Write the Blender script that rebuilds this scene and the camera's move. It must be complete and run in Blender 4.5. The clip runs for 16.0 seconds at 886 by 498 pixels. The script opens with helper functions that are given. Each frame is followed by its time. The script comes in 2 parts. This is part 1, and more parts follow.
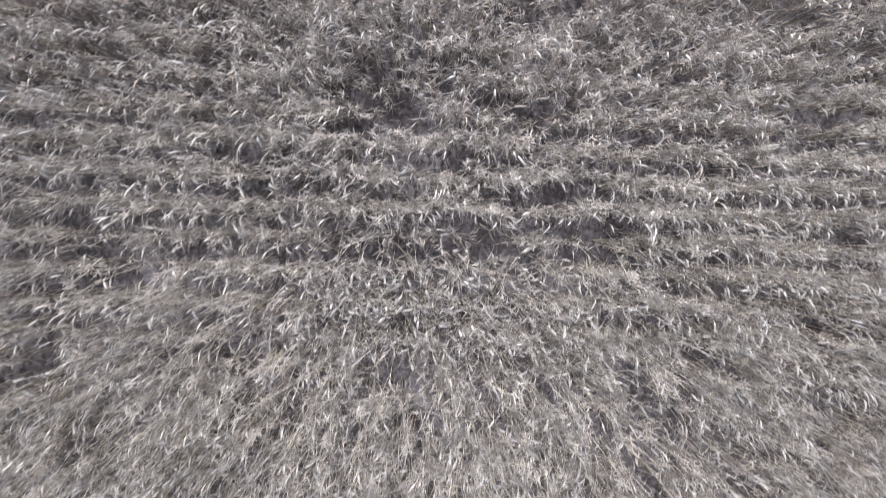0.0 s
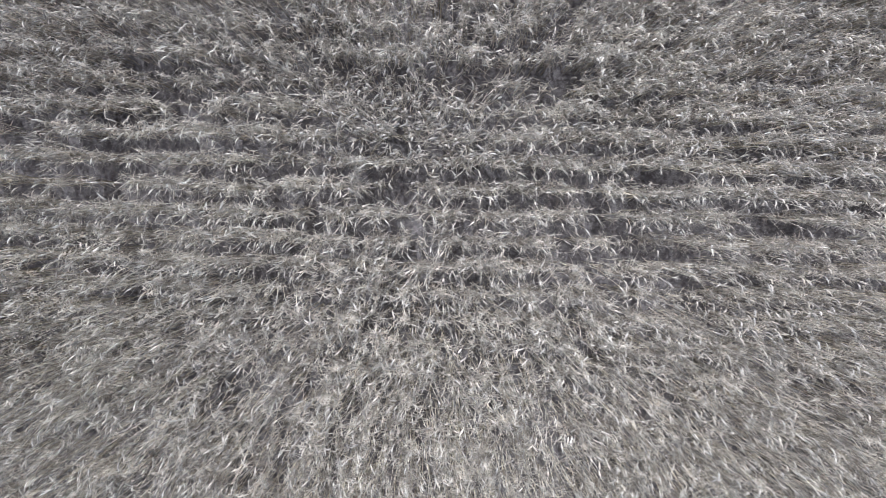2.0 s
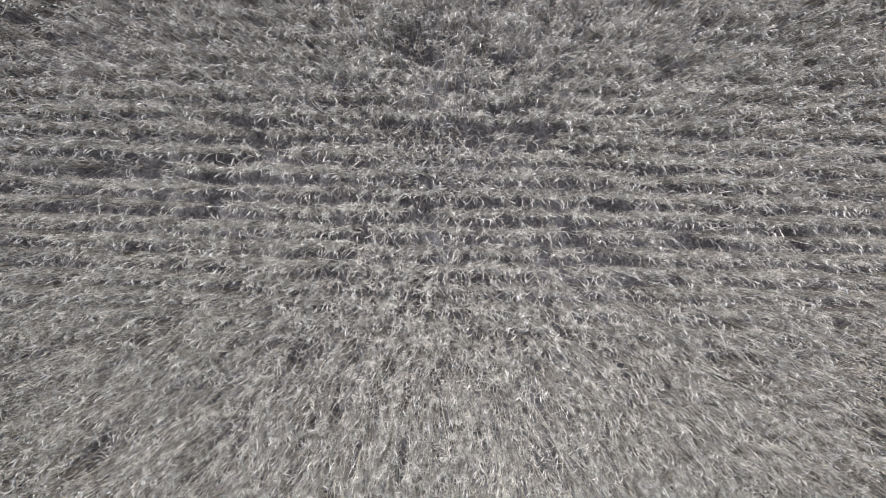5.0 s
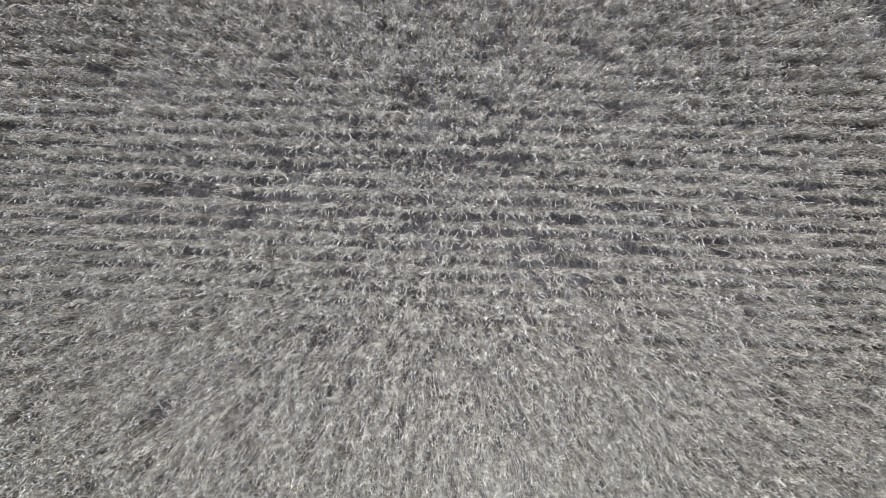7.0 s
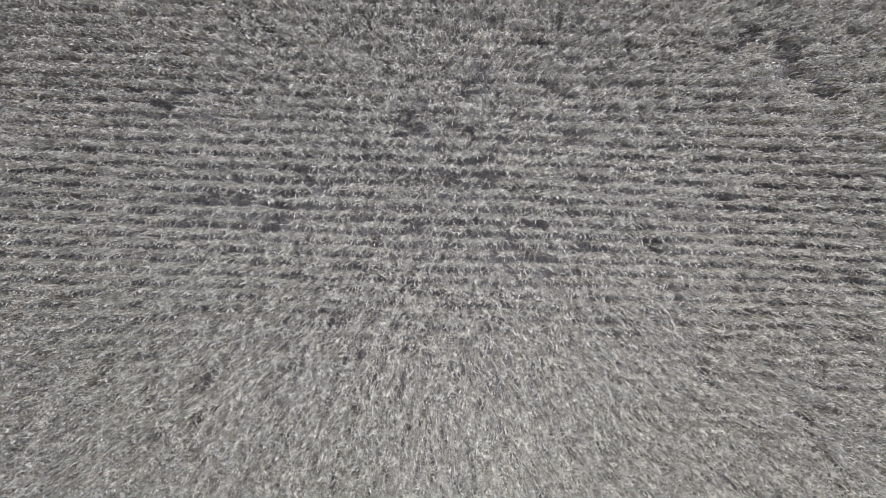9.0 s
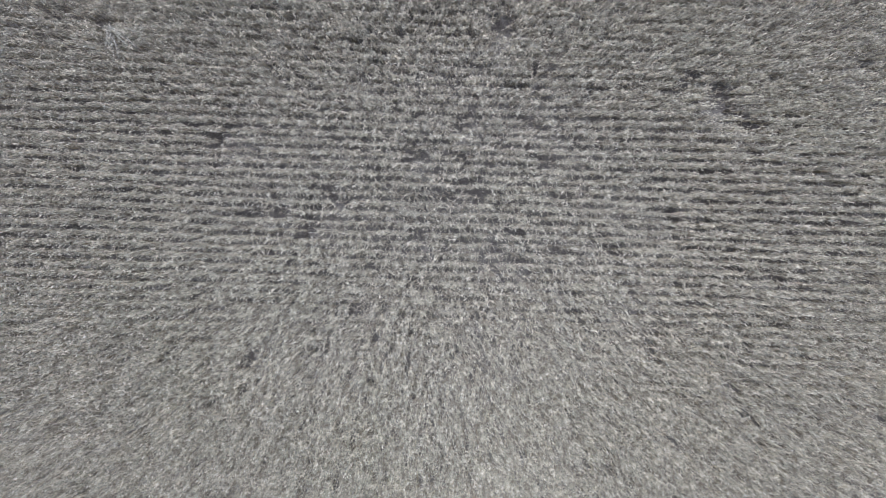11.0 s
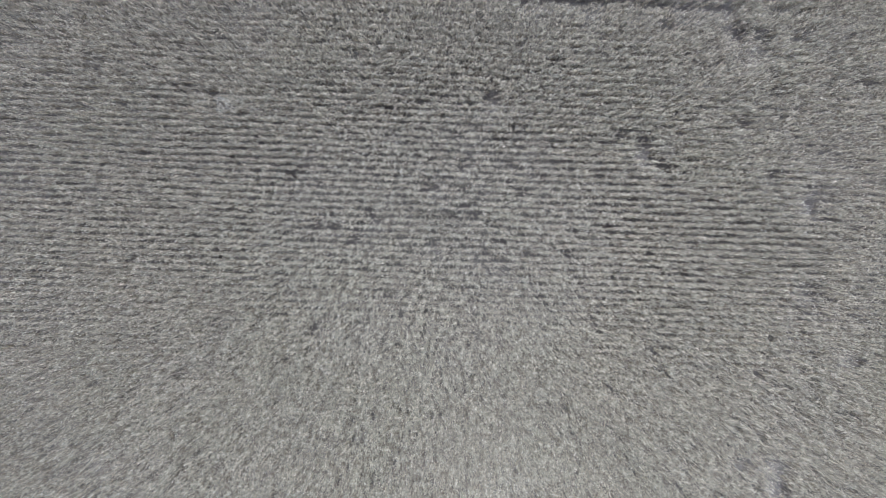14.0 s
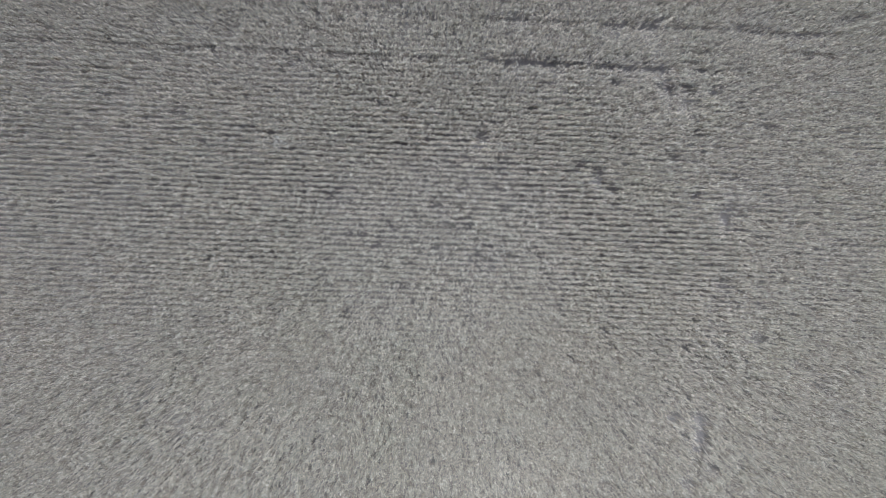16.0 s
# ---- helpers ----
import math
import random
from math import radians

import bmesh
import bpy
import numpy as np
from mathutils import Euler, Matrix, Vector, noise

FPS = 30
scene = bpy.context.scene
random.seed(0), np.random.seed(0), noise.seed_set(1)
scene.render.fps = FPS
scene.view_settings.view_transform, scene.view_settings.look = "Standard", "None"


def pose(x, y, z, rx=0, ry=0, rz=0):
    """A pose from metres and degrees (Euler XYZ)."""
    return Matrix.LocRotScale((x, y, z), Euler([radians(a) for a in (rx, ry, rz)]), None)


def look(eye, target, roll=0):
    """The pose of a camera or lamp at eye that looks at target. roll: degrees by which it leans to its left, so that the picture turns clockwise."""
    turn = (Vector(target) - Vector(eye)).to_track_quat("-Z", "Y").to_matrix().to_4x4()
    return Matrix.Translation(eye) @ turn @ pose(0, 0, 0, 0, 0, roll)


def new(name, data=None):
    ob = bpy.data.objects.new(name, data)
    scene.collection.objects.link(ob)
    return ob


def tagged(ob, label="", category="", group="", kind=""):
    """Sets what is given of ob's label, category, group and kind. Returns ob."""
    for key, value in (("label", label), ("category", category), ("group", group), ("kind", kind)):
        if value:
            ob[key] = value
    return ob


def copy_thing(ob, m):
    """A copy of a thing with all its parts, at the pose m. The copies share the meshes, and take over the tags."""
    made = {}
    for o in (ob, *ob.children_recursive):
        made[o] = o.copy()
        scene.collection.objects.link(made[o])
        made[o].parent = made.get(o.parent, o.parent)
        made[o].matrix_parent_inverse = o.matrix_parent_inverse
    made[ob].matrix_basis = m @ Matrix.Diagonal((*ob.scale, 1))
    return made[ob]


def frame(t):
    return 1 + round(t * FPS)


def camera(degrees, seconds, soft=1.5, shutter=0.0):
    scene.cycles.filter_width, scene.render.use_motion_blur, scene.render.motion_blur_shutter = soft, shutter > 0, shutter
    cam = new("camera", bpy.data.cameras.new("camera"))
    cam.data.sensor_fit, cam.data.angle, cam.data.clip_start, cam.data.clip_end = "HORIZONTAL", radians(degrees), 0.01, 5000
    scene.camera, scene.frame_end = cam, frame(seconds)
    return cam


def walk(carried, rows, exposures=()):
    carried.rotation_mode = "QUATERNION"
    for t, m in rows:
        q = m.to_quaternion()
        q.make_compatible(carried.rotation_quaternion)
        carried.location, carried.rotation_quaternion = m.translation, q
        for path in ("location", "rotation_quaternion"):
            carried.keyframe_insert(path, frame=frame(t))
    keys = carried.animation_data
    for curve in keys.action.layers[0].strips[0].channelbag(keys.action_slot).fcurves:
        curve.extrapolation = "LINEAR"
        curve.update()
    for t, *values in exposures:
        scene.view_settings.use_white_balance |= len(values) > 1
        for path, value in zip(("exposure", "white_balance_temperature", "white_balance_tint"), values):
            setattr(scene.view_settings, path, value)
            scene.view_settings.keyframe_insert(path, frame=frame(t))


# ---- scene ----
# Camera: seconds, x, y, z in metres, then tilt, lean and turn in degrees (0, 0, 0 looks straight down).
PATH = [
    (0, 0.023, 0.577, 3.882, -1.28, -2.30, -0.65),
    (0.5, -0.005, 0.316, 4.098, -1.48, -1.93, -0.37),
    (1, 0.023, 0.003, 4.290, -1.12, -1.20, -0.44),
    (1.5, 0.074, -0.268, 4.471, -1.13, -0.92, -0.42),
    (2, 0.122, -0.323, 4.669, -1.43, -1.10, -0.63),
    (2.5, 0.170, -0.347, 4.891, -1.44, -1.07, -0.69),
    (3, 0.180, -0.355, 5.144, -1.53, -0.88, -0.83),
    (3.5, 0.119, -0.342, 5.417, -1.33, -0.83, -0.68),
    (4, 0.045, -0.301, 5.675, -1.21, -0.75, -0.32),
    (4.2, 0.038, -0.276, 5.791, -1.25, -0.60, -0.27),
    (6.3, 0.004, -0.233, 7.148, -1.02, -1.08, 0.01),
    (6.5, 0.032, -0.206, 7.311, -1.20, -0.99, 0.03),
    (7, 0.043, -0.178, 7.711, -1.15, -1.07, 0.06),
    (7.5, 0.024, -0.134, 8.145, -1.17, -1.17, 0.02),
    (8, 0.041, -0.165, 8.580, -1.06, -1.21, 0.00),
    (8.5, 0.069, -0.183, 9.047, -1.14, -1.26, -0.06),
    (9, 0.064, -0.167, 9.517, -1.12, -1.34, 0.01),
    (9.2, 0.043, -0.208, 9.711, -0.77, -1.40, 0.06),
    (11.3, 0.125, 0.022, 12.018, -1.59, -0.93, -0.01),
    (11.5, 0.115, -0.006, 12.271, -1.50, -0.98, -0.10),
    (12, 0.086, -0.047, 12.922, -1.48, -1.01, -0.24),
    (12.5, 0.028, -0.074, 13.663, -1.35, -1.07, -0.31),
    (13, -0.012, 0.030, 14.487, -1.58, -1.09, -0.06),
    (13.5, 0.019, 0.068, 15.400, -1.39, -0.81, 0.15),
    (14, -0.023, 0.112, 16.451, -1.19, -0.71, 0.31),
    (14.5, -0.090, 0.133, 17.577, -1.07, -0.70, 0.46),
    (15, -0.158, 0.098, 18.738, -0.84, -0.78, 0.51),
    (15.5, -0.209, 0.079, 20.083, -0.66, -0.90, 0.51),
    (16, -0.211, 0.102, 21.445, -0.68, -0.91, 0.48),
]
cam = camera(63, 16.0, soft=0.8, shutter=0.5)
walk(cam, [(t, pose(x, y, z, rx, ry, rz)) for t, x, y, z, rx, ry, rz in PATH],
     ((0.0, 0.75, 5230, 15.2), (0.7, 0.72, 5120, 10.6), (4.0, 0.7, 5140, 10.0), (7.0, 0.75, 5100, 7.2), (9.0, 0.78, 5090, 6.8), (16.0, 0.8, 5040, 4.6)))

# ---- light: clear high sun and blue sky ----
SUN_TO = Vector((-0.103, 0.36, 1.0)).normalized()
world = bpy.data.worlds.new("sky")
scene.world = world
world.use_nodes = True
wn = world.node_tree.nodes
sky = wn.new("ShaderNodeTexSky")
sky.sky_type = "NISHITA"
sky.sun_disc = False
sky.dust_density, sky.air_density, sky.ozone_density = 5.0, 0.6, 0.3
sky.sun_elevation = math.asin(SUN_TO.z)
sky.sun_rotation = math.atan2(SUN_TO.x, SUN_TO.y)
world.node_tree.links.new(sky.outputs[0], wn["Background"].inputs[0])
wn["Background"].inputs[1].default_value = 0.15
lamp = bpy.data.lights.new("sun", "SUN")
lamp.energy, lamp.angle, lamp.color = 2.3, radians(0.6), (1.0, 0.982, 0.955)
new("sun", lamp).matrix_world = look(SUN_TO * 50, (0, 0, 0))


# ---- materials ----
def material(name, rough):
    m = bpy.data.materials.new(name)
    m.use_nodes = True
    b = m.node_tree.nodes["Principled BSDF"]
    b.inputs["Roughness"].default_value = rough
    b.inputs["Specular IOR Level"].default_value = 0.06
    b.inputs["Diffuse Roughness"].default_value = 1.0
    return m, m.node_tree, b


def ramp(nt, stops):
    r = nt.nodes.new("ShaderNodeValToRGB")
    e = r.color_ramp.elements
    while len(e) < len(stops):
        e.new(0.5)
    for el, (p, c) in zip(e, stops):
        el.position, el.color = p, (*c, 1)
    return r


def noise_at(nt, scale, detail=3.0, stretch=None):
    co = nt.nodes.new("ShaderNodeTexCoord")
    n = nt.nodes.new("ShaderNodeTexNoise")
    n.inputs["Scale"].default_value, n.inputs["Detail"].default_value = scale, detail
    if stretch:
        mp = nt.nodes.new("ShaderNodeMapping")
        mp.inputs["Scale"].default_value = stretch
        nt.links.new(co.outputs["Object"], mp.inputs[0])
        nt.links.new(mp.outputs[0], n.inputs[0])
    else:
        nt.links.new(co.outputs["Object"], n.inputs[0])
    return n


def mixed(nt, kind, fac, a, b):
    n = nt.nodes.new("ShaderNodeMix")
    n.data_type, n.blend_type = "RGBA", kind
    if isinstance(fac, float):
        n.inputs[0].default_value = fac
    else:
        nt.links.new(fac, n.inputs[0])
    for v, s in ((a, n.inputs[6]), (b, n.inputs[7])):
        if isinstance(v, tuple):
            s.default_value = (*v, 1)
        else:
            nt.links.new(v, s)
    return n.outputs[2]


def straw(name, stops, patch, single=False, rough=0.8, through_light=0.1):
    """Dry cereal straw: its tone varies from piece to piece, in broad drifts over the field, and in fine grain."""
    m, nt, b = material(name, rough)
    if single:
        src = nt.nodes.new("ShaderNodeObjectInfo").outputs["Random"]
    else:
        src = nt.nodes.new("ShaderNodeNewGeometry").outputs["Random Per Island"]
    tone = ramp(nt, stops)
    nt.links.new(src, tone.inputs[0])
    drift = noise_at(nt, 0.36, 4.0)
    dr = ramp(nt, ((0.35, patch[0]), (0.5, (1, 1, 1)), (0.66, patch[1])))
    nt.links.new(drift.outputs[0], dr.inputs[0])
    grain = noise_at(nt, 160.0, 2.0)
    gr = ramp(nt, ((0.3, (0.86, 0.85, 0.835)), (0.7, (1.07, 1.07, 1.07))))
    nt.links.new(grain.outputs[0], gr.inputs[0])
    c = mixed(nt, "MULTIPLY", 1.0, tone.outputs[0], dr.outputs[0])
    c = mixed(nt, "MULTIPLY", 1.0, c, gr.outputs[0])
    # tuft and clump tones: natural variation, widened to paint in sunlit and shaded tufts
    tuft = noise_at(nt, 21.0, 2.0, (1.0, 1.0, 0.3))
    tr = ramp(nt, ((0.4, (0.63, 0.615, 0.6)), (0.6, (1.35, 1.35, 1.34))))
    nt.links.new(tuft.outputs[0], tr.inputs[0])
    c = mixed(nt, "MULTIPLY", 1.0, c, tr.outputs[0])
    clump = noise_at(nt, 9.0, 1.0, (1.0, 1.0, 0.3))
    cr = ramp(nt, ((0.4, (0.8, 0.792, 0.784)), (0.6, (1.2, 1.2, 1.198))))
    nt.links.new(clump.outputs[0], cr.inputs[0])
    c = mixed(nt, "MULTIPLY", 1.0, c, cr.outputs[0])
    nt.links.new(c, b.inputs["Base Color"])
    # thin dry tissue lets some light through
    thin, both = nt.nodes.new("ShaderNodeBsdfTranslucent"), nt.nodes.new("ShaderNodeMixShader")
    both.inputs[0].default_value = through_light
    nt.links.new(c, thin.inputs[0])
    nt.links.new(b.outputs[0], both.inputs[1])
    nt.links.new(thin.outputs[0], both.inputs[2])
    nt.links.new(both.outputs[0], nt.nodes["Material Output"].inputs[0])
    return m


DRIFT = ((0.985, 0.99, 0.975), (1.012, 1.008, 1.003))
EAR_TONES = ((0, (0.415, 0.365, 0.283)), (0.5, (0.46, 0.41, 0.327)), (0.8, (0.495, 0.448, 0.365)), (1, (0.56, 0.515, 0.43)))
LEAF_TONES = ((0, (0.375, 0.323, 0.248)), (0.5, (0.43, 0.378, 0.296)), (0.85, (0.465, 0.414, 0.328)), (1, (0.5, 0.456, 0.37)))
STALK_TONES = ((0, (0.308, 0.253, 0.165)), (0.6, (0.462, 0.396, 0.275)), (1, (0.55, 0.506, 0.396)))
ear_stuff, leaf_stuff, stalk_stuff = straw("dry_ear", EAR_TONES, DRIFT, through_light=0.3), straw("dry_leaf", LEAF_TONES, DRIFT, through_light=0.4), straw("dry_stalk", STALK_TONES, DRIFT, rough=0.7)
ear_one, leaf_one, stalk_one = straw("dry_ear_single", EAR_TONES, DRIFT, True, through_light=0.3), straw("dry_leaf_single", LEAF_TONES, DRIFT, True, through_light=0.4), straw("dry_stalk_single", STALK_TONES, DRIFT, True, 0.7)

soil, nt, b = material("dry_soil", 0.95)
big, small = noise_at(nt, 1.6, 6.0), noise_at(nt, 38.0, 8.0)
r1 = ramp(nt, ((0.3, (0.135, 0.116, 0.1)), (0.7, (0.215, 0.185, 0.161))))
r2 = ramp(nt, ((0.35, (0.6, 0.6, 0.6)), (0.65, (1.15, 1.15, 1.15))))
nt.links.new(big.outputs[0], r1.inputs[0])
nt.links.new(small.outputs[0], r2.inputs[0])
nt.links.new(mixed(nt, "MULTIPLY", 1.0, r1.outputs[0], r2.outputs[0]), b.inputs["Base Color"])
bump = nt.nodes.new("ShaderNodeBump")
bump.inputs["Strength"].default_value, bump.inputs["Distance"].default_value = 0.8, 0.02
nt.links.new(small.outputs[0], bump.inputs["Height"])
nt.links.new(bump.outputs[0], b.inputs["Normal"])


# ---- ground: drilled soil, one sheet to the horizon ----
rng = np.random.default_rng(7)
ROW, ROW_ANGLE, ROW_START = 0.15, radians(-1.9), 0.03
CA, SA = math.cos(ROW_ANGLE), math.sin(ROW_ANGLE)
HALF_X, HALF_Y = 13.4, 8.1


def mesh_object(name, verts, faces, mat, parent=None):
    me = bpy.data.meshes.new(name)
    verts, faces = np.asarray(verts, np.float32), np.asarray(faces, np.int32)
    me.vertices.add(len(verts))
    me.vertices.foreach_set("co", verts.ravel())
    n, k = faces.shape
    me.loops.add(n * k)
    me.loops.foreach_set("vertex_index", faces.ravel())
    me.polygons.add(n)
    me.polygons.foreach_set("loop_start", np.arange(0, n * k, k, dtype=np.int32))
    me.polygons.foreach_set("loop_total", np.full(n, k, np.int32))
    me.update(calc_edges=True)
    me.materials.append(mat)
    ob = new(name, me)
    ob.parent = parent
    return ob


def waves(x, y, seed, size):
    """Smooth uneven field of about -1 to 1, from a few crossed waves."""
    g = np.random.default_rng(seed)
    out = np.zeros_like(x)
    for k in range(7):
        a, q = g.uniform(0, 2 * math.pi), g.uniform(0.6, 1.7) / size
        out += np.sin((x * math.cos(a) + y * math.sin(a)) * 2 * math.pi * q + g.uniform(0, 6.3))
    return out / 3.2


def axis_lines(near, step, far):
    inner = np.arange(-near, near + step / 2, step)
    out = near + np.geomspace(step * 4, far - near, 14)
    return np.concatenate([-out[::-1], inner, out])


gx, gy = axis_lines(15.0, 0.3, 2500.0), axis_lines(10.0, 0.075, 2500.0)
X, Y = np.meshgrid(gx, gy)
near = (np.abs(X) < 15.5) & (np.abs(Y) < 10.5)
Z = np.where(near, 0.012 * np.cos(2 * math.pi * ((Y * CA - X * SA) - ROW_START) / ROW) + 0.02 * waves(X, Y, 3, 0.8), 0.0)
idx = np.arange(X.size).reshape(X.shape)
quads = np.stack([idx[:-1, :-1], idx[:-1, 1:], idx[1:, 1:], idx[1:, :-1]], -1).reshape(-1, 4)
ground = mesh_object("ground", np.stack([X, Y, Z], -1).reshape(-1, 3), quads, soil)
tagged(ground, "dry brown drilled field soil with shallow furrows", "soil", kind="structure")

# ---- where the crop stands thin: middle x, y, half length, half width, turn in degrees ----
GAPS_EDGE = (
    (0.53, 1.16, 0.08, 0.04, 0),
    (-0.09, 1.17, 0.11, 0.04, 0),
    (-0.35, 0.60, 0.11, 0.03, 0),
    (1.59, -0.70, 0.08, 0.05, -30),
    (2.29, -0.05, 0.15, 0.04, 0),
    (2.95, -0.33, 0.15, 0.04, 0),
    (-2.63, -1.98, 0.13, 0.08, 0),
    (-0.67, -0.69, 0.09, 0.04, 0),
    (-2.19, 0.31, 0.22, 0.03, 0),
    (-2.46, -0.02, 0.22, 0.03, 0),
    (-1.34, -0.28, 0.15, 0.03, 0),
)
GAPS_NEAR = (
    (0.52, 0.68, 0.06, 0.08, 0), (0.22, 0.59, 0.10, 0.03, 8), (0.85, 0.54, 0.12, 0.03, -10), (0.77, 0.47, 0.10, 0.06, 0), (0.01, -0.05, 0.10, 0.09, 0), (1.09, -0.26, 0.13, 0.08, -20),
    (0.98, -0.02, 0.08, 0.04, 0), (0.77, -0.44, 0.10, 0.05, 0), (-2.09, -0.02, 0.08, 0.05, 0), (-1.70, 0.01, 0.20, 0.07, 0), (-0.90, -1.10, 0.09, 0.04, 0),
    (-1.13, -1.12, 0.07, 0.05, 0), (2.34, -1.26, 0.08, 0.06, 0), (1.44, -1.21, 0.09, 0.04, -30), (-0.60, -0.18, 0.04, 0.10, 0), (1.36, -0.45, 0.10, 0.07, 0),
    (-0.04, 0.53, 0.11, 0.04, 0), (-1.64, -1.79, 0.10, 0.05, 0), (-1.25, 0.44, 0.15, 0.04, 0), (1.85, 1.05, 0.13, 0.06, 20),
)
GAPS_BARE = (
    (0.53, 0.72, 0.09, 0.07, 0), (0.33, 0.58, 0.12, 0.05, 0), (0.80, 0.57, 0.14, 0.05, 0), (1.11, -0.25, 0.11, 0.12, -15), (-0.05, -0.01, 0.13, 0.07, 0), (0.93, -0.02, 0.10, 0.05, 0),
    (-1.70, 0.05, 0.17, 0.07, 0), (1.22, -0.39, 0.10, 0.06, 0), (2.31, -1.25, 0.09, 0.09, 0), (-1.06, -1.14, 0.12, 0.07, 0), (1.49, -1.22, 0.10, 0.07, -30), (2.02, -0.25, 0.13, 0.05, 0),
)
GAPS_THIN = (
    (0.50, 0.52, 0.36, 0.11, 0), (-1.35, 0.6, 0.2, 0.07, 0), (-1.84, -1.05, 0.14, 0.06, 0), (2.12, -0.64, 0.12, 0.05, 0), (1.37, 0.35, 0.14, 0.05, 0), (1.32, 0.15, 0.12, 0.06, -35),
    (-0.77, 0.52, 0.12, 0.05, 0), (1.15, -0.5, 0.22, 0.1, -30), (4.98, 1.3, 0.16, 0.06, 0), (5.78, 1.02, 0.18, 0.06, 0), (1.93, -0.27, 0.08, 0.12, 0), (1.54, -0.41, 0.08, 0.12, -20), (2.97, -0.27, 0.12, 0.1, 0),
)
GAPS_MID = (
    (-3.44, 1.57, 0.09, 0.07, -30), (-3.06, 1.37, 0.33, 0.04, -25), (-2.51, 1.23, 0.17, 0.04, -20), (0.59, 1.13, 0.08, 0.06, 0), (1.90, 1.09, 0.14, 0.07, 0),
    (3.00, 0.95, 0.12, 0.06, 0), (-3.18, 0.00, 0.12, 0.05, 0), (-2.68, 0.02, 0.15, 0.04, 0), (0.54, 1.60, 0.15, 0.08, 0), (-1.32, 1.40, 0.06, 0.08, 0),
    (1.06, -0.23, 0.09, 0.12, 30), (2.39, -1.25, 0.10, 0.09, 0), (-0.13, 1.27, 0.12, 0.08, 0), (1.64, 1.66, 0.13, 0.06, 0), (3.56, 1.52, 0.19, 0.04, 25),
    (0.72, -0.37, 0.08, 0.08, 0), (-1.74, -0.01, 0.12, 0.07, 0), (-2.75, -2.03, 0.10, 0.10, 0), (3.84, 0.17, 0.10, 0.07, 0),
)
GAPS_MIDB = (
    (1.66, 1.65, 0.11, 0.08, 0), (-3.43, 1.55, 0.14, 0.07, -30), (-2.81, 1.80, 0.10, 0.08, -40), (3.79, 0.32, 0.13, 0.07, 0), (3.95, -0.82, 0.10, 0.06, 0),
    (5.87, -0.79, 0.11, 0.07, 0), (5.43, -1.42, 0.18, 0.07, 0), (-1.23, -2.30, 0.07, 0.07, 0), (-2.67, -2.08, 0.11, 0.08, 0), (2.45, -1.25, 0.08, 0.08, 0),
    (4.69, 1.96, 0.11, 0.10, -60), (3.92, 2.2, 0.2, 0.04, 25), (3.60, 1.54, 0.13, 0.06, 20), (0.87, 2.50, 0.10, 0.06, 0), (-2.46, 0.28, 0.42, 0.05, 0),
    (0.60, 1.68, 0.16, 0.11, 0), (4.92, -2.37, 0.14, 0.07, 0), (-0.76, 0.07, 0.18, 0.06, 0), (2.04, -0.29, 0.11, 0.10, -40),
)
GAPS_FAR = (
    (1.21, 3.15, 0.15, 0.16, 0), (4.60, 2.07, 0.15, 0.29, 25), (4.05, 2.3, 0.16, 0.04, 25), (8.42, 0.88, 0.2, 0.3, 8), (8.30, -0.95, 0.13, 0.10, 0),
    (6.80, 2.67, 0.16, 0.11, 0), (5.16, 4.78, 0.21, 0.06, 0), (2.79, 5.33, 1.14, 0.05, -3), (6.16, 5.16, 0.39, 0.06, 0), (6.44, 5.14, 0.19, 0.11, 0),
    (7.20, 4.53, 0.15, 0.15, 0), (7.98, 4.57, 0.15, 0.13, 0), (6.57, 4.68, 0.23, 0.13, 0), (6.14, 6.40, 0.26, 0.10, 0), (7.53, 1.50, 0.11, 0.11, 0),
    (6.96, -5.00, 0.10, 0.10, 0), (9.41, -2.65, 0.15, 0.08, 0), (7.16, 4.17, 0.15, 0.08, 0), (-4.83, 3.17, 0.14, 0.07, -12), (5.03, 1.69, 0.16, 0.09, -20),
)
GAPS_MARK = (
    (7.76, -5.1, 0.12, 0.2, 8), (7.78, -5.5, 0.14, 0.24, 0), (7.7, -5.85, 0.16, 0.26, -12), (7.61, -6.32, 0.1, 0.12, 20), (7.39, -6.98, 0.13, 0.2, 35),
)
GAPS_LINES = (
    (1.92, 5.33, 0.61, 0.06, -2), (3.3, 5.27, 0.7, 0.06, -4), (4.7, 5.2, 0.4, 0.08, -2), (5.7, 5.15, 0.5, 0.08, 1),
    (2.0, 6.55, 0.9, 0.05, -2), (5.06, 6.43, 0.45, 0.09, 1), (6.2, 6.37, 0.3, 0.09, -2), (9.1, 6.3, 0.66, 0.08, -4), (10.5, 6.23, 0.9, 0.06, -2), (12.04, 6.66, 0.42, 0.08, 9), (5.24, 4.76, 0.18, 0.08, 0),
    (7.26, 4.15, 0.14, 0.08, 0), (7.53, 5.12, 0.2, 0.08, -13), (8.31, -1.01, 0.2, 0.12, 0), (6.88, -5.04, 0.08, 0.09, -39), (7.24, -2.9, 0.12, 0.09, -22), (8.15, -6.52, 0.16, 0.08, -49),
    (9.57, 3.49, 0.23, 0.06, 0),
)
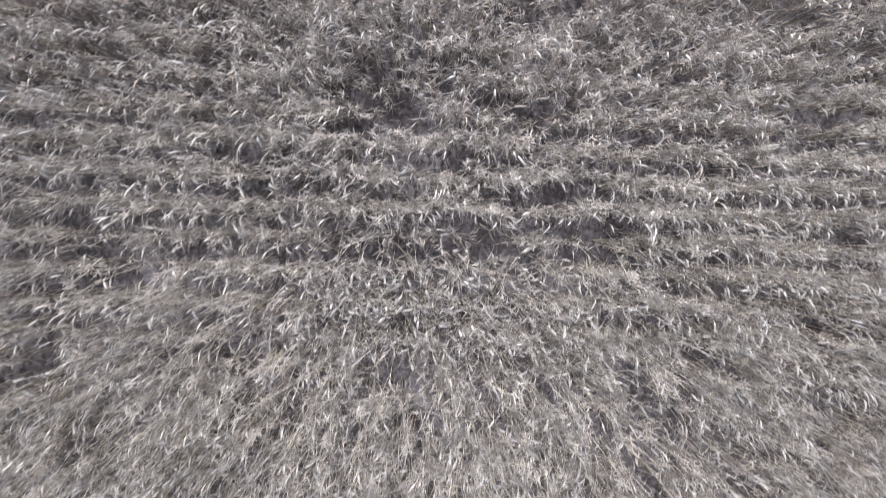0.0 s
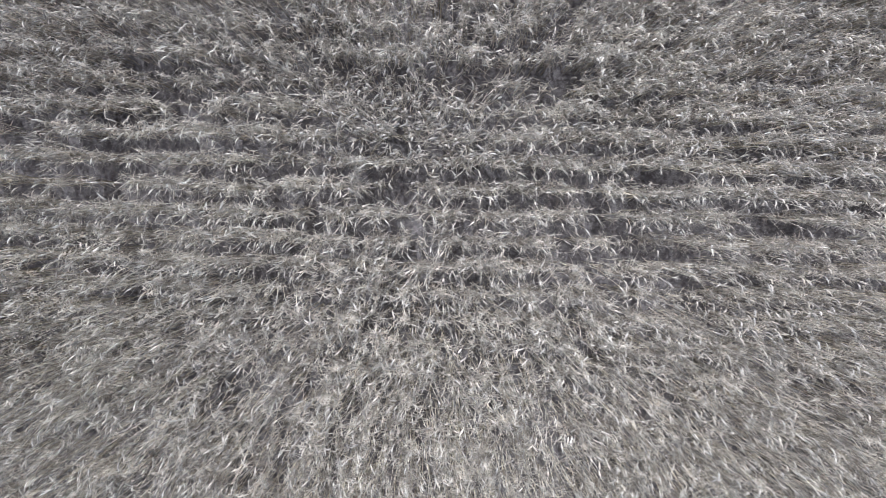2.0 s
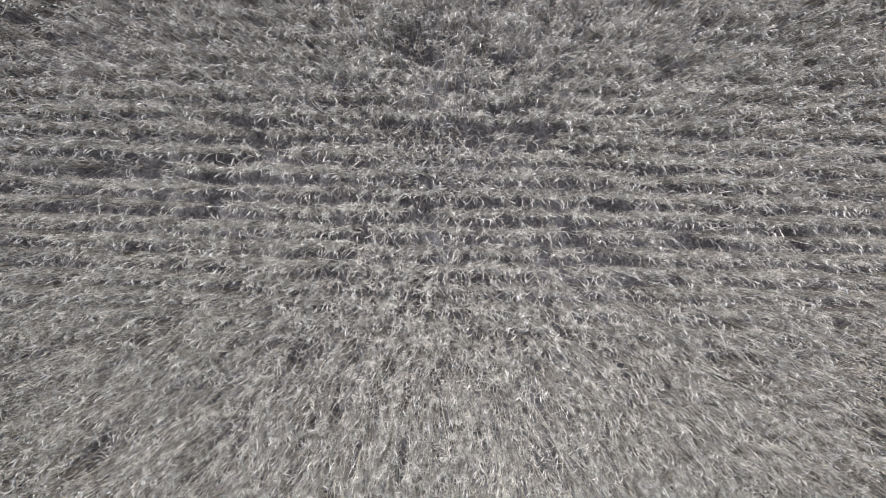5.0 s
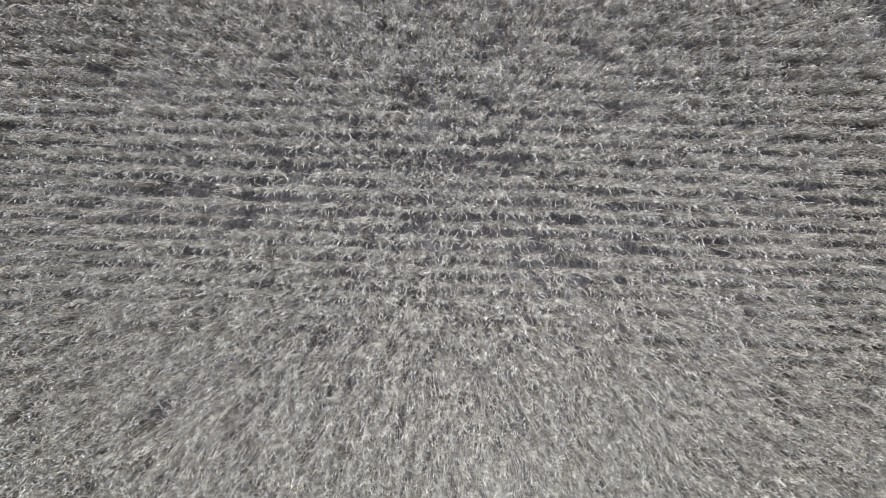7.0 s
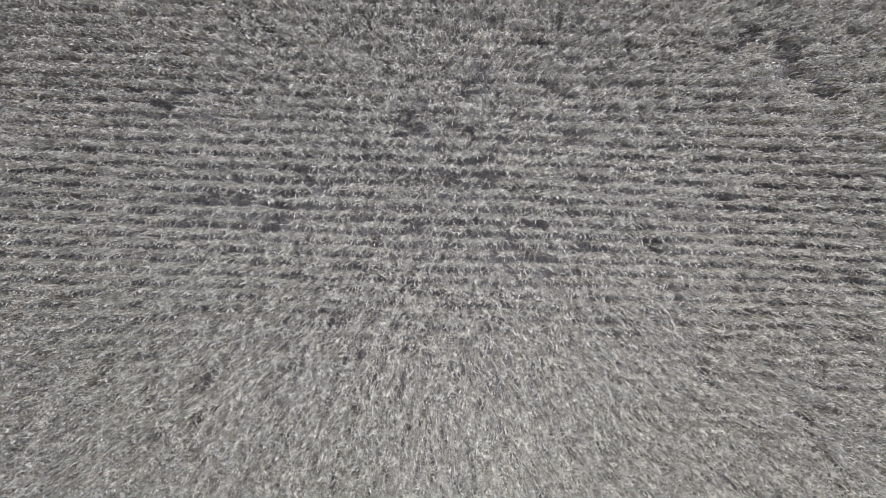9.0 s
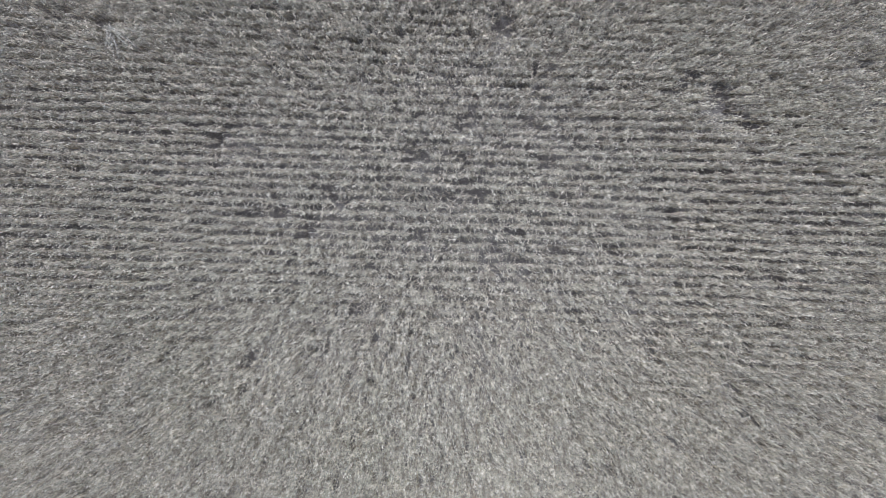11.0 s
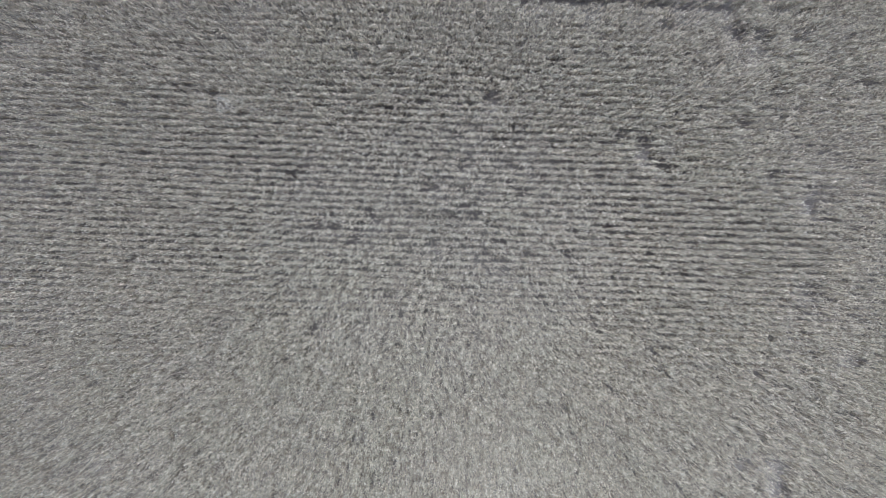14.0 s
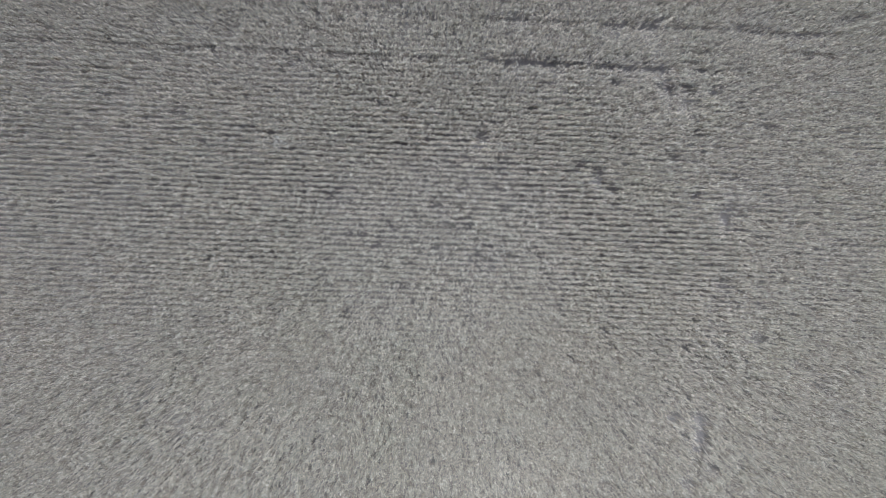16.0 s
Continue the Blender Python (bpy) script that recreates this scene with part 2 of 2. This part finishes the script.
GAPS_FAINT = (
    (6.82, -0.73, 0.19, 0.10, 0), (5.41, -0.74, 0.26, 0.10, -30), (5.98, -0.57, 0.13, 0.08, 0), (-5.4, 5.55, 0.9, 0.05, -2), (-3.9, 5.5, 0.45, 0.04, -2), (-11.66, 5.73, 0.88, 0.05, -1), (-9.26, 5.71, 0.64, 0.06, -4), (-7.0, 5.6, 0.6, 0.04, -1), (-2.42, 5.46, 1.13, 0.04, -1), (-0.69, 5.42, 0.76, 0.05, -3), (-1.78, 6.71, 1.14, 0.05, -3), (-0.7, 6.62, 0.76, 0.05, -2),
    (3.4, 6.48, 0.7, 0.06, -2), (7.5, 6.35, 0.8, 0.04, -2), (11.88, 5.61, 1.06, 0.04, 4), (-8.3, 4.69, 1.04, 0.03, -1), (-10.3, 4.44, 1.44, 0.03, -1), (-7.96, 5.23, 0.12, 0.06, 0), (7.99, -3.70, 0.05, 0.97, 0), (8.13, -2.04, 0.05, 0.65, 0),
)


def stand(x, y):
    """How well the crop stands at each place, 0 (bare) to 1."""
    full = 1.0 - 0.1 * np.clip(waves(x, y, 11, 0.55) - 0.15, 0, 1) - 0.2 * np.clip(waves(x, y, 12, 2.6) - 0.3, 0, 1)
    full = full * (1 - 0.6 * np.clip(3 * (waves(x, y, 13, 0.19) - 0.95), 0, 1))
    thin = np.zeros_like(x)
    for gaps, grow, bare in ((GAPS_BARE, 0.01, 0.84), (GAPS_THIN, 0.01, 0.4), (GAPS_NEAR + GAPS_EDGE, 0.012, 0.76), (GAPS_MID + GAPS_MIDB, 0.012, 0.72), (GAPS_FAR, 0.05, 0.97), (GAPS_LINES, 0.03, 0.86), (GAPS_FAINT, 0.02, 0.5), (GAPS_MARK, 0.05, 0.98)):
        for cx, cy, a, b_, turn in gaps:
            c, s = math.cos(radians(turn)), math.sin(radians(turn))
            u, v = ((x - cx) * c + (y - cy) * s) / (1.15 * a + grow), ((y - cy) * c - (x - cx) * s) / (1.1 * b_ + grow)
            thin = np.maximum(thin, bare * np.exp(-((u * u + v * v) ** 2)))
    return full * (1 - thin)


def roots(x0, x1, y0, y1, per_m, stray, clump):
    """Stems in tufts along drilled rows in a rectangle, with that many to a metre of row, thinned where the crop stands thin.
    Gives x, y and each stem's share of its tuft's height and lean."""
    reach = math.hypot(max(abs(x0), abs(x1)), max(abs(y0), abs(y1)))
    rows = np.arange(math.floor((-reach - ROW_START) / ROW), math.ceil((reach - ROW_START) / ROW) + 1)
    tufts, each = int(2 * reach / TUFT), max(1, round(per_m * TUFT))
    u = (np.arange(tufts) * TUFT - reach)[None] + rng.normal(0, 0.026, (len(rows), tufts))
    v = ROW_START + (rows[:, None] + 0.5) * ROW + rng.normal(0, 0.005, u.shape) + 0.014 * np.sin(u * 0.9 + rows[:, None] * 0.35) + 0.008 * np.sin(u * 5.3 + rows[:, None] * 2.1)
    x, y = (u * CA - v * SA).ravel(), (u * SA + v * CA).ravel()
    keep = (x > x0) & (x < x1) & (y > y0) & (y < y1)
    n = int(keep.sum())
    each = rng.binomial(2 * each, 0.5, n)
    x, y = np.repeat(x[keep], each), np.repeat(y[keep], each)
    th = np.repeat(rng.normal(1, 0.05 * clump, n), each)
    tx, ty = np.repeat(rng.normal(0, 0.045 * clump, n), each), np.repeat(rng.normal(0, 0.014 * clump, n), each)
    x, y = x + rng.normal(0, 0.018, len(x)), y + rng.normal(0, stray, len(x))
    keep = rng.uniform(0, 1, len(x)) < stand(x, y)
    return x[keep], y[keep], th[keep], tx[keep], ty[keep]


HEIGHT, TUFT = 0.74, 0.06
EAR_RINGS, EAR_SIDES = 9, 5
# leaf blades of far, middle and close plants: lowest and highest seat on the stalk, length
BLADES = (
    ((0.86, 1.0, 0.1), (0.82, 0.98, 0.1), (0.78, 0.96, 0.11), (0.7, 0.93, 0.12), (0.6, 0.88, 0.13), (0.5, 0.78, 0.15), (0.35, 0.65, 0.15)),
    ((0.9, 1.0, 0.06), (0.88, 1.0, 0.065), (0.85, 0.98, 0.07), (0.82, 0.97, 0.07), (0.8, 0.96, 0.075), (0.76, 0.94, 0.08), (0.72, 0.92, 0.085), (0.66, 0.88, 0.09), (0.6, 0.84, 0.1), (0.5, 0.78, 0.11), (0.4, 0.7, 0.12), (0.25, 0.55, 0.14)),
    ((0.88, 1.0, 0.085), (0.82, 0.98, 0.085), (0.74, 0.95, 0.095), (0.66, 0.9, 0.105), (0.52, 0.8, 0.12), (0.3, 0.6, 0.15)),
)


def crop(x, y, th, tx, ty, sway=0.037):
    """Random build of each plant: root, height, lean. Beyond the wheel mark and in one corner the crop is more tousled."""
    n = len(x)
    past_mark = 1 / (1 + np.exp(-(x - 8.6) / 0.12))
    corner = 1 / (1 + np.exp(-(x - 4.9) / 0.2)) / (1 + np.exp(-(y - 1.4) / 0.25))
    loose = 1 + 1.1 * np.maximum(past_mark, 0.65 * corner)
    h = HEIGHT * (0.5 + 0.5 * stand(x, y)) * th * rng.normal(1.0, 0.05, n) * (1 + 0.05 * waves(x, y, 5, 1.5))
    lx = (rng.normal(0, 0.08, n) + tx) * loose + 0.05 * waves(x, y, 21, 0.7)
    ly = (rng.normal(0, sway, n) + ty) * loose + 0.018 * waves(x, y, 22, 0.7) - 0.035
    return np.stack([x, y, 0 * x], -1), h, np.stack([lx, ly, 0 * lx], -1)


def ribbon(curve, side, width):
    """Quads along curves (n, k, 3), as wide as width (k) along side (n, k, 3) or (n, 1, 3)."""
    n, k, _ = curve.shape
    w = side * width[None, :, None] / 2
    v = np.stack([curve - w, curve + w], 2).reshape(-1, 3)
    base = (np.arange(n) * 2 * k)[:, None, None]
    j = np.arange(k - 1)[None, :, None] * 2
    f = base + j + np.array([0, 1, 3, 2])[None, None, :]
    return v, f.reshape(-1, 4)


def tube(curve, radius, sides):
    """Closed-looking tubes along curves (n, k, 3) with a radius (k) or (n, k)."""
    n, k, _ = curve.shape
    d = np.gradient(curve, axis=1)
    d /= np.linalg.norm(d, axis=-1, keepdims=True) + 1e-9
    ref = np.where(np.abs(d[..., 2:3]) > 0.9, np.array([1.0, 0, 0]), np.array([0, 0, 1.0]))
    a = np.cross(d, ref)
    a /= np.linalg.norm(a, axis=-1, keepdims=True) + 1e-9
    b_ = np.cross(d, a)
    ang = np.arange(sides) * 2 * math.pi / sides
    ring = a[:, :, None] * np.cos(ang)[None, None, :, None] + b_[:, :, None] * np.sin(ang)[None, None, :, None]
    r = np.broadcast_to(radius, (n, k))[:, :, None, None]
    v = (curve[:, :, None] + ring * r).reshape(-1, 3)
    base = (np.arange(n) * k * sides)[:, None, None, None]
    j = (np.arange(k - 1) * sides)[None, :, None, None]
    i = np.arange(sides)[None, None, :, None]
    i2 = (i + 1) % sides
    f = np.concatenate([base + j + i, base + j + i2, base + j + sides + i2, base + j + sides + i], -1)
    return v, f.reshape(-1, 4)


def spindle(curve, radius):
    """Slender four-faced spindles along curves (n, 3, 3)."""
    n = len(curve)
    d = curve[:, 2] - curve[:, 0]
    a = np.cross(d, np.array([0.31, 0.2, 0.93]))
    a /= np.linalg.norm(a, axis=-1, keepdims=True) + 1e-9
    b_ = np.cross(d, a)
    b_ /= np.linalg.norm(b_, axis=-1, keepdims=True) + 1e-9
    p, q = (curve[:, 1] + (b_ * 0.5 + a * k) * radius[:, None] for k in (-0.87, 0.87))
    v = np.stack([curve[:, 0], curve[:, 2] - b_ * 0.5 * radius[:, None], p, q], 1).reshape(-1, 3)
    f = np.array([[0, 2, 3], [1, 3, 2], [0, 1, 2], [0, 3, 1]])
    return v, (np.arange(n)[:, None, None] * 4 + f).reshape(-1, 3)


def as_triangles(v, f):
    return v, np.concatenate([f[:, [0, 1, 2]], f[:, [0, 2, 3]]])


def plants(root, h, lean, fine, broad=1.0):
    """The pieces of many plants: (verts, faces) of stalks, ears and leaves. fine: 2 close by, 1 middle, 0 far; broad: width of far leaves."""
    n = len(h)
    turn = -math.pi / 2 + 0.8 * waves(root[:, 0], root[:, 1], 41, 0.6) + rng.normal(0, 0.9, n)
    out = np.stack([0.8 * np.cos(turn), np.sin(turn), 0 * turn], -1)
    out = out * 0.8 + lean * 1.5
    out /= np.linalg.norm(out, axis=-1, keepdims=True) + 1e-9
    bend = np.clip(rng.normal(0.62 if fine else 0.8, 0.38, n), 0.05, 1.6)
    k = (3, 3, 6)[fine]
    s = np.linspace(0, 1, k)
    up = np.array([0, 0, 1.0])
    hh = (h * rng.uniform(0.86, 1.0, n))[:, None, None]
    curve = root[:, None] + hh * (s[None, :, None] * up + lean[:, None] * (s**1.6)[None, :, None] + 0.06 * (bend[:, None] * out.T[..., None].transpose(1, 0, 2)[:, :, 0])[:, None] * (s**5)[None, :, None])
    top = curve[:, -1]
    # ear: starts along the stalk and nods over to its side
    tip0 = lean + 0.9 * up + out * (0.25 * bend)[:, None]
    tip0 /= np.linalg.norm(tip0, axis=-1, keepdims=True)
    tip1 = tip0 + out * (1.1 * bend)[:, None] - up * (0.55 * bend)[:, None]
    tip1 /= np.linalg.norm(tip1, axis=-1, keepdims=True)
    m = (3, 4, EAR_RINGS)[fine]
    e = np.linspace(0, 1, m)
    el = rng.normal((0.075, 0.07, 0.072)[fine], 0.009, n).clip(0.035, 0.09)[:, None, None]
    ear = top[:, None] + el * (tip0[:, None] * e[None, :, None] + (tip1 - tip0)[:, None] * (e**2 / 2)[None, :, None])
    thick = np.interp(e, (0, 0.15, 0.45, 0.85, 1), (0.0019, 0.0043, 0.0053, 0.004, 0.0011))
    if fine == 2:
        thick = thick * np.where(np.arange(m) % 2, 1.16, 0.86)
    if fine == 0:
        thick = np.array([0.002, 0.009, 0.0015])
    fat = thick[None] * rng.normal(1, 0.12, n).clip(0.7, 1.3)[:, None]
    if fine == 0:
        ears = spindle(ear, fat[:, 1] * 1.15)
    else:
        v, f = tube(ear, fat, (3, 3, EAR_SIDES)[fine])
        v, f = as_triangles(v, f)
        awn_v, awn_f = [v], [f]
        for j in range(9):
            # awns: fine bristles that stand off the ear
            at = ear[:, 1 + j % (m - 2)]
            tip = at + el[:, 0] * 0.85 * (tip1 + rng.normal(0, 0.45, (n, 3)))
            wide = np.cross(tip - at, rng.normal(0, 1, (n, 3)))
            wide *= 0.0007 / (np.linalg.norm(wide, axis=-1, keepdims=True) + 1e-9)
            awn_f.append(sum(len(q) for q in awn_v) + np.arange(3 * n).reshape(n, 3))
            awn_v.append(np.stack([at - wide, at + wide, tip], 1).reshape(-1, 3))
        ears = np.concatenate(awn_v), np.concatenate(awn_f)
    side = np.cross(out, up)[:, None]
    if fine == 0:
        stalks = ribbon(curve[:, ::2], side, np.array([0.006, 0.004]))
    else:
        stalks = tube(curve, np.interp(s, (0, 1), (0.0024, 0.0013)), 3) if fine == 2 else ribbon(curve, side, np.array([0.0045, 0.0036, 0.0026]))
    # leaves: dry blades that arch out and droop
    leaf_v, leaf_f, count = [], [], 0
    for low, high, long_ in BLADES[fine]:
        wide = broad * (0.006 if low > 0.65 else 0.008)
        t = rng.uniform(low, high, n)
        at = root + (h * t)[:, None] * up + lean * (h * t**1.6)[:, None]
        a = rng.uniform(0, 2 * math.pi, n)
        o = np.stack([np.cos(a), 0.72 * np.sin(a), 0 * a], -1)
        kk = (3, 3, 5)[fine]
        q = np.linspace(0, 1, kk)[None, :, None]
        ln = (long_ * rng.uniform(0.55, 1.2, n))[:, None, None]
        rise, droop, reach = rng.uniform(0.05, (0.55, 0.7, 0.7)[fine], n)[:, None, None], rng.uniform(0.2, 1.1, n)[:, None, None], rng.uniform((0.5, 0.35, 0.35)[fine], (0.95, 0.85, 0.85)[fine], n)[:, None, None]
        c = at[:, None] + ln * (o[:, None] * q * reach + up * (rise * q - droop * q * q))
        c[..., 2] = np.maximum(c[..., 2], 0.015)
        sd = np.cross(o, up)[:, None] + up * rng.normal(0, 0.7, n)[:, None, None] + o[:, None] * np.sin(q * 4 + a[:, None, None]) * 0.5
        sd /= np.linalg.norm(sd, axis=-1, keepdims=True)
        if fine < 2:
            sd = sd[:, 0] * wide
            v = np.stack([c[:, 0] - sd, c[:, 0] + sd, c[:, 2]], 1).reshape(-1, 3)
            leaf_v.append(v)
            leaf_f.append(count + np.arange(3 * n).reshape(n, 3))
            count += len(v)
            continue
        v, f = ribbon(c, sd, np.interp(np.linspace(0, 1, kk), (0, 0.25, 0.7, 1), (0.5, 1.0, 0.75, 0.08)) * 0.0056)
        v, f = as_triangles(v, f)
        leaf_v.append(v)
        leaf_f.append(f + count)
        count += len(v)
    return stalks, ears, (np.concatenate(leaf_v), np.concatenate(leaf_f))


def joined(pieces):
    vs, fs, count = [], [], 0
    for v, f in pieces:
        vs.append(v)
        fs.append(f + count)
        count += len(v)
    return np.concatenate(vs), np.concatenate(fs)


# ---- the standing crop ----
NEAR_X, NEAR_Y = 3.5, 2.5
CLOSE = (0.05, 0.5, 0.54, 0.4)


def closeness(x, y, spread):
    """1 where the camera comes close, falling to 0 further out."""
    r = np.hypot(x / NEAR_X, (y + 0.2) / NEAR_Y) / spread
    q = np.clip((1.4 - r) / 0.5, 0, 1)
    return q * q * (3 - 2 * q)


# three belts, from the start of the flight outwards: half length, half width, stems to a metre of row, fineness, leaf width
BELTS = ((5.0, 3.6, 100, 1, 0.48), (9.6, 6.6, 84, 0, 0.85), (HALF_X, HALF_Y, 58, 0, 1.08))
made, single = [], None
for k, (bx, by, per_m, fine, broad) in enumerate(BELTS):
    stems = roots(-bx, bx, -by, by, per_m, (0.0145, 0.014, 0.014)[k], (0.8, 0.75, 0.7)[k])
    inner = closeness(stems[0], stems[1], 1.0), closeness(stems[0], stems[1], 2.0)
    share = (inner[0], (1 - inner[0]) * inner[1], 1 - inner[1])[k]
    d = rng.uniform(0, 1, len(share)) < share
    stems = [c[d] for c in stems]
    if fine:
        # the plants under the start of the flight are built one by one below
        d = (np.abs(stems[0] - CLOSE[0]) < CLOSE[2]) & (np.abs(stems[1] - CLOSE[1]) < CLOSE[3])
        d &= np.cumsum(d) <= 325
        single, stems = [c[d] for c in stems], [c[~d] for c in stems]
    made.append(plants(*crop(*stems), fine, broad))
wheat = new("wheat_crop")
tagged(wheat, "dense ripe straw-coloured wheat standing in drilled rows", "wheat", kind="stuff")
for name, k, mat, label in (("stalks", 0, stalk_stuff, "thin dry straw stalks"), ("ears", 1, ear_stuff, "pale nodding ripe ears"), ("leaves", 2, leaf_stuff, "withered greyish dry leaf blades")):
    tagged(mesh_object(name, *joined([g[k] for g in made]), mat, wheat), label, kind="stuff")


# ---- single plants under the start of the flight ----
def wheat_plant(k):
    """One plant at the origin, upright but for a slight lean: stalk, ear with its awns and six leaf blades."""
    lean = np.array([[0.10 * math.cos(k * 2.4), 0.05 * math.sin(k * 2.4), 0.0]])
    stalk, ear, leaves = plants(np.zeros((1, 3)), np.array([HEIGHT]), lean, 2)
    plant = new("wheat_plant")
    mesh_object("stalk", *stalk, stalk_one, plant)
    v, f = ear
    grain = f.max(axis=1) < EAR_RINGS * EAR_SIDES
    body = tagged(mesh_object("ear", v[:EAR_RINGS * EAR_SIDES], f[grain], ear_one, plant), "pale plump nodding ear")
    tagged(mesh_object("beard", v[EAR_RINGS * EAR_SIDES:], f[~grain] - EAR_RINGS * EAR_SIDES, ear_one, body), "fine pale bristles standing off the ear")
    v, f = leaves
    n = len(f) // 6
    for j in range(6):
        fj = f[j * n:(j + 1) * n]
        vj = v[fj.min():fj.max() + 1]
        tagged(mesh_object("leaf", vj, fj - fj.min(), leaf_one, plant), "withered twisted leaf blade")
    return tagged(plant, "ripe straw-coloured wheat plant with a nodding ear", "wheat plant", "wheat plants in the rows")


kinds = [wheat_plant(k) for k in range(14)]
root, h, lean = crop(*single)
for i in range(len(h)):
    m = Matrix.Translation(root[i]) @ pose(0, 0, 0, math.degrees(-lean[i][1]), math.degrees(lean[i][0]), float(rng.normal(0, 32)))
    if i < len(kinds):
        plant = kinds[i]
        plant.matrix_basis = m
    else:
        plant = copy_thing(kinds[i % len(kinds)], m)
    plant.scale = (1, 1, h[i] / HEIGHT)


# ---- a bleached tuft, buckled over beside a bare patch ----
BLEACHED = ((0.0, (0.4, 0.36, 0.3)), (0.5, (0.46, 0.425, 0.36)), (1.0, (0.52, 0.485, 0.42)))
bleached = straw("bleached_straw", BLEACHED, ((1.0, 1.0, 1.0), (1.0, 1.0, 1.0)), True, 0.6)
tuft = new("straw_tuft")
tuft.location = (-4.7, 3.1, 0.0)
tagged(tuft, "bleached pale straw tuft buckled over its neighbours", "straw tuft")
for i in range(15):
    a = radians(-66 + rng.normal(0, 20))
    far_end, knee = rng.uniform(0.22, 0.5), rng.uniform(0.62, 0.71)
    foot = np.array([rng.normal(0, 0.03), rng.normal(0, 0.025), 0.0])
    q = np.linspace(0, 1, 7)[:, None]
    over = np.clip((q - 0.45) / 0.55, 0, 1)
    arc = foot + np.array([[math.cos(a), math.sin(a), 0.0]]) * (0.03 * q + far_end * over) + np.array([[0, 0, 1.0]]) * (knee * np.minimum(q / 0.5, 1) + 0.03 * np.sin(over * 3.0) + 0.02 * rng.uniform(0, 1) * over)
    arc[:, :2] += rng.normal(0, 0.006, (7, 2))
    mesh_object("stalk", *tube(arc[None], np.interp(np.linspace(0, 1, 7), (0, 0.6, 0.8, 1), (0.0028, 0.0026, 0.006, 0.002)), 4), bleached, tuft)

# ---- the rest of the field, out to the horizon ----
fx, fy = axis_lines(HALF_X, HALF_X / 20, 2500.0), axis_lines(HALF_Y, HALF_Y / 20, 2500.0)
X, Y = np.meshgrid(fx, fy)
inside = (np.abs(X) < HALF_X - 0.05) & (np.abs(Y) < HALF_Y - 0.05)
Z = HEIGHT * 0.86 + 0.05 * waves(X, Y, 31, 3.0)
idx = np.arange(X.size).reshape(X.shape)
quads = np.stack([idx[:-1, :-1], idx[:-1, 1:], idx[1:, 1:], idx[1:, :-1]], -1)
keep = ~(inside[:-1, :-1] | inside[1:, 1:] | inside[1:, :-1] | inside[:-1, 1:])
far, nt, b = material("far_crop", 0.8)
n1, n2 = noise_at(nt, 0.4, 5.0), noise_at(nt, 16.0, 5.0, (1.0, 2.2, 1.0))
wave = nt.nodes.new("ShaderNodeTexWave")
wave.bands_direction = "Y"
wave.inputs["Scale"].default_value = 2 * math.pi / ROW / 20
wave.inputs["Distortion"].default_value = 2.5
co, mp = nt.nodes.new("ShaderNodeTexCoord"), nt.nodes.new("ShaderNodeMapping")
mp.inputs["Rotation"].default_value[2] = -ROW_ANGLE
nt.links.new(co.outputs["Object"], mp.inputs[0])
nt.links.new(mp.outputs[0], wave.inputs[0])
# base colour lowered to include the shade plants cast on one another
r1 = ramp(nt, ((0.3, (0.198, 0.176, 0.139)), (0.7, (0.252, 0.224, 0.177))))
r2 = ramp(nt, ((0.35, (0.5, 0.48, 0.46)), (0.65, (1.25, 1.24, 1.22))))
# darker bands at row spacing paint the shaded gaps onto the flat sheet
r3 = ramp(nt, ((0.0, (0.72, 0.71, 0.7)), (0.5, (1.0, 1.0, 1.0))))
for n, r in ((n1, r1), (n2, r2), (wave, r3)):
    nt.links.new(n.outputs[0], r.inputs[0])
c = mixed(nt, "MULTIPLY", 1.0, r1.outputs[0], r2.outputs[0])
nt.links.new(mixed(nt, "MULTIPLY", 1.0, c, r3.outputs[0]), b.inputs["Base Color"])
bump = nt.nodes.new("ShaderNodeBump")
bump.inputs["Distance"].default_value = 0.2
nt.links.new(n2.outputs[0], bump.inputs["Height"])
nt.links.new(bump.outputs[0], b.inputs["Normal"])
rest = mesh_object("far_wheat_crop", np.stack([X, Y, Z], -1).reshape(-1, 3), quads[keep], far)
tagged(rest, "ripe wheat field running on to the horizon", "wheat", kind="stuff")
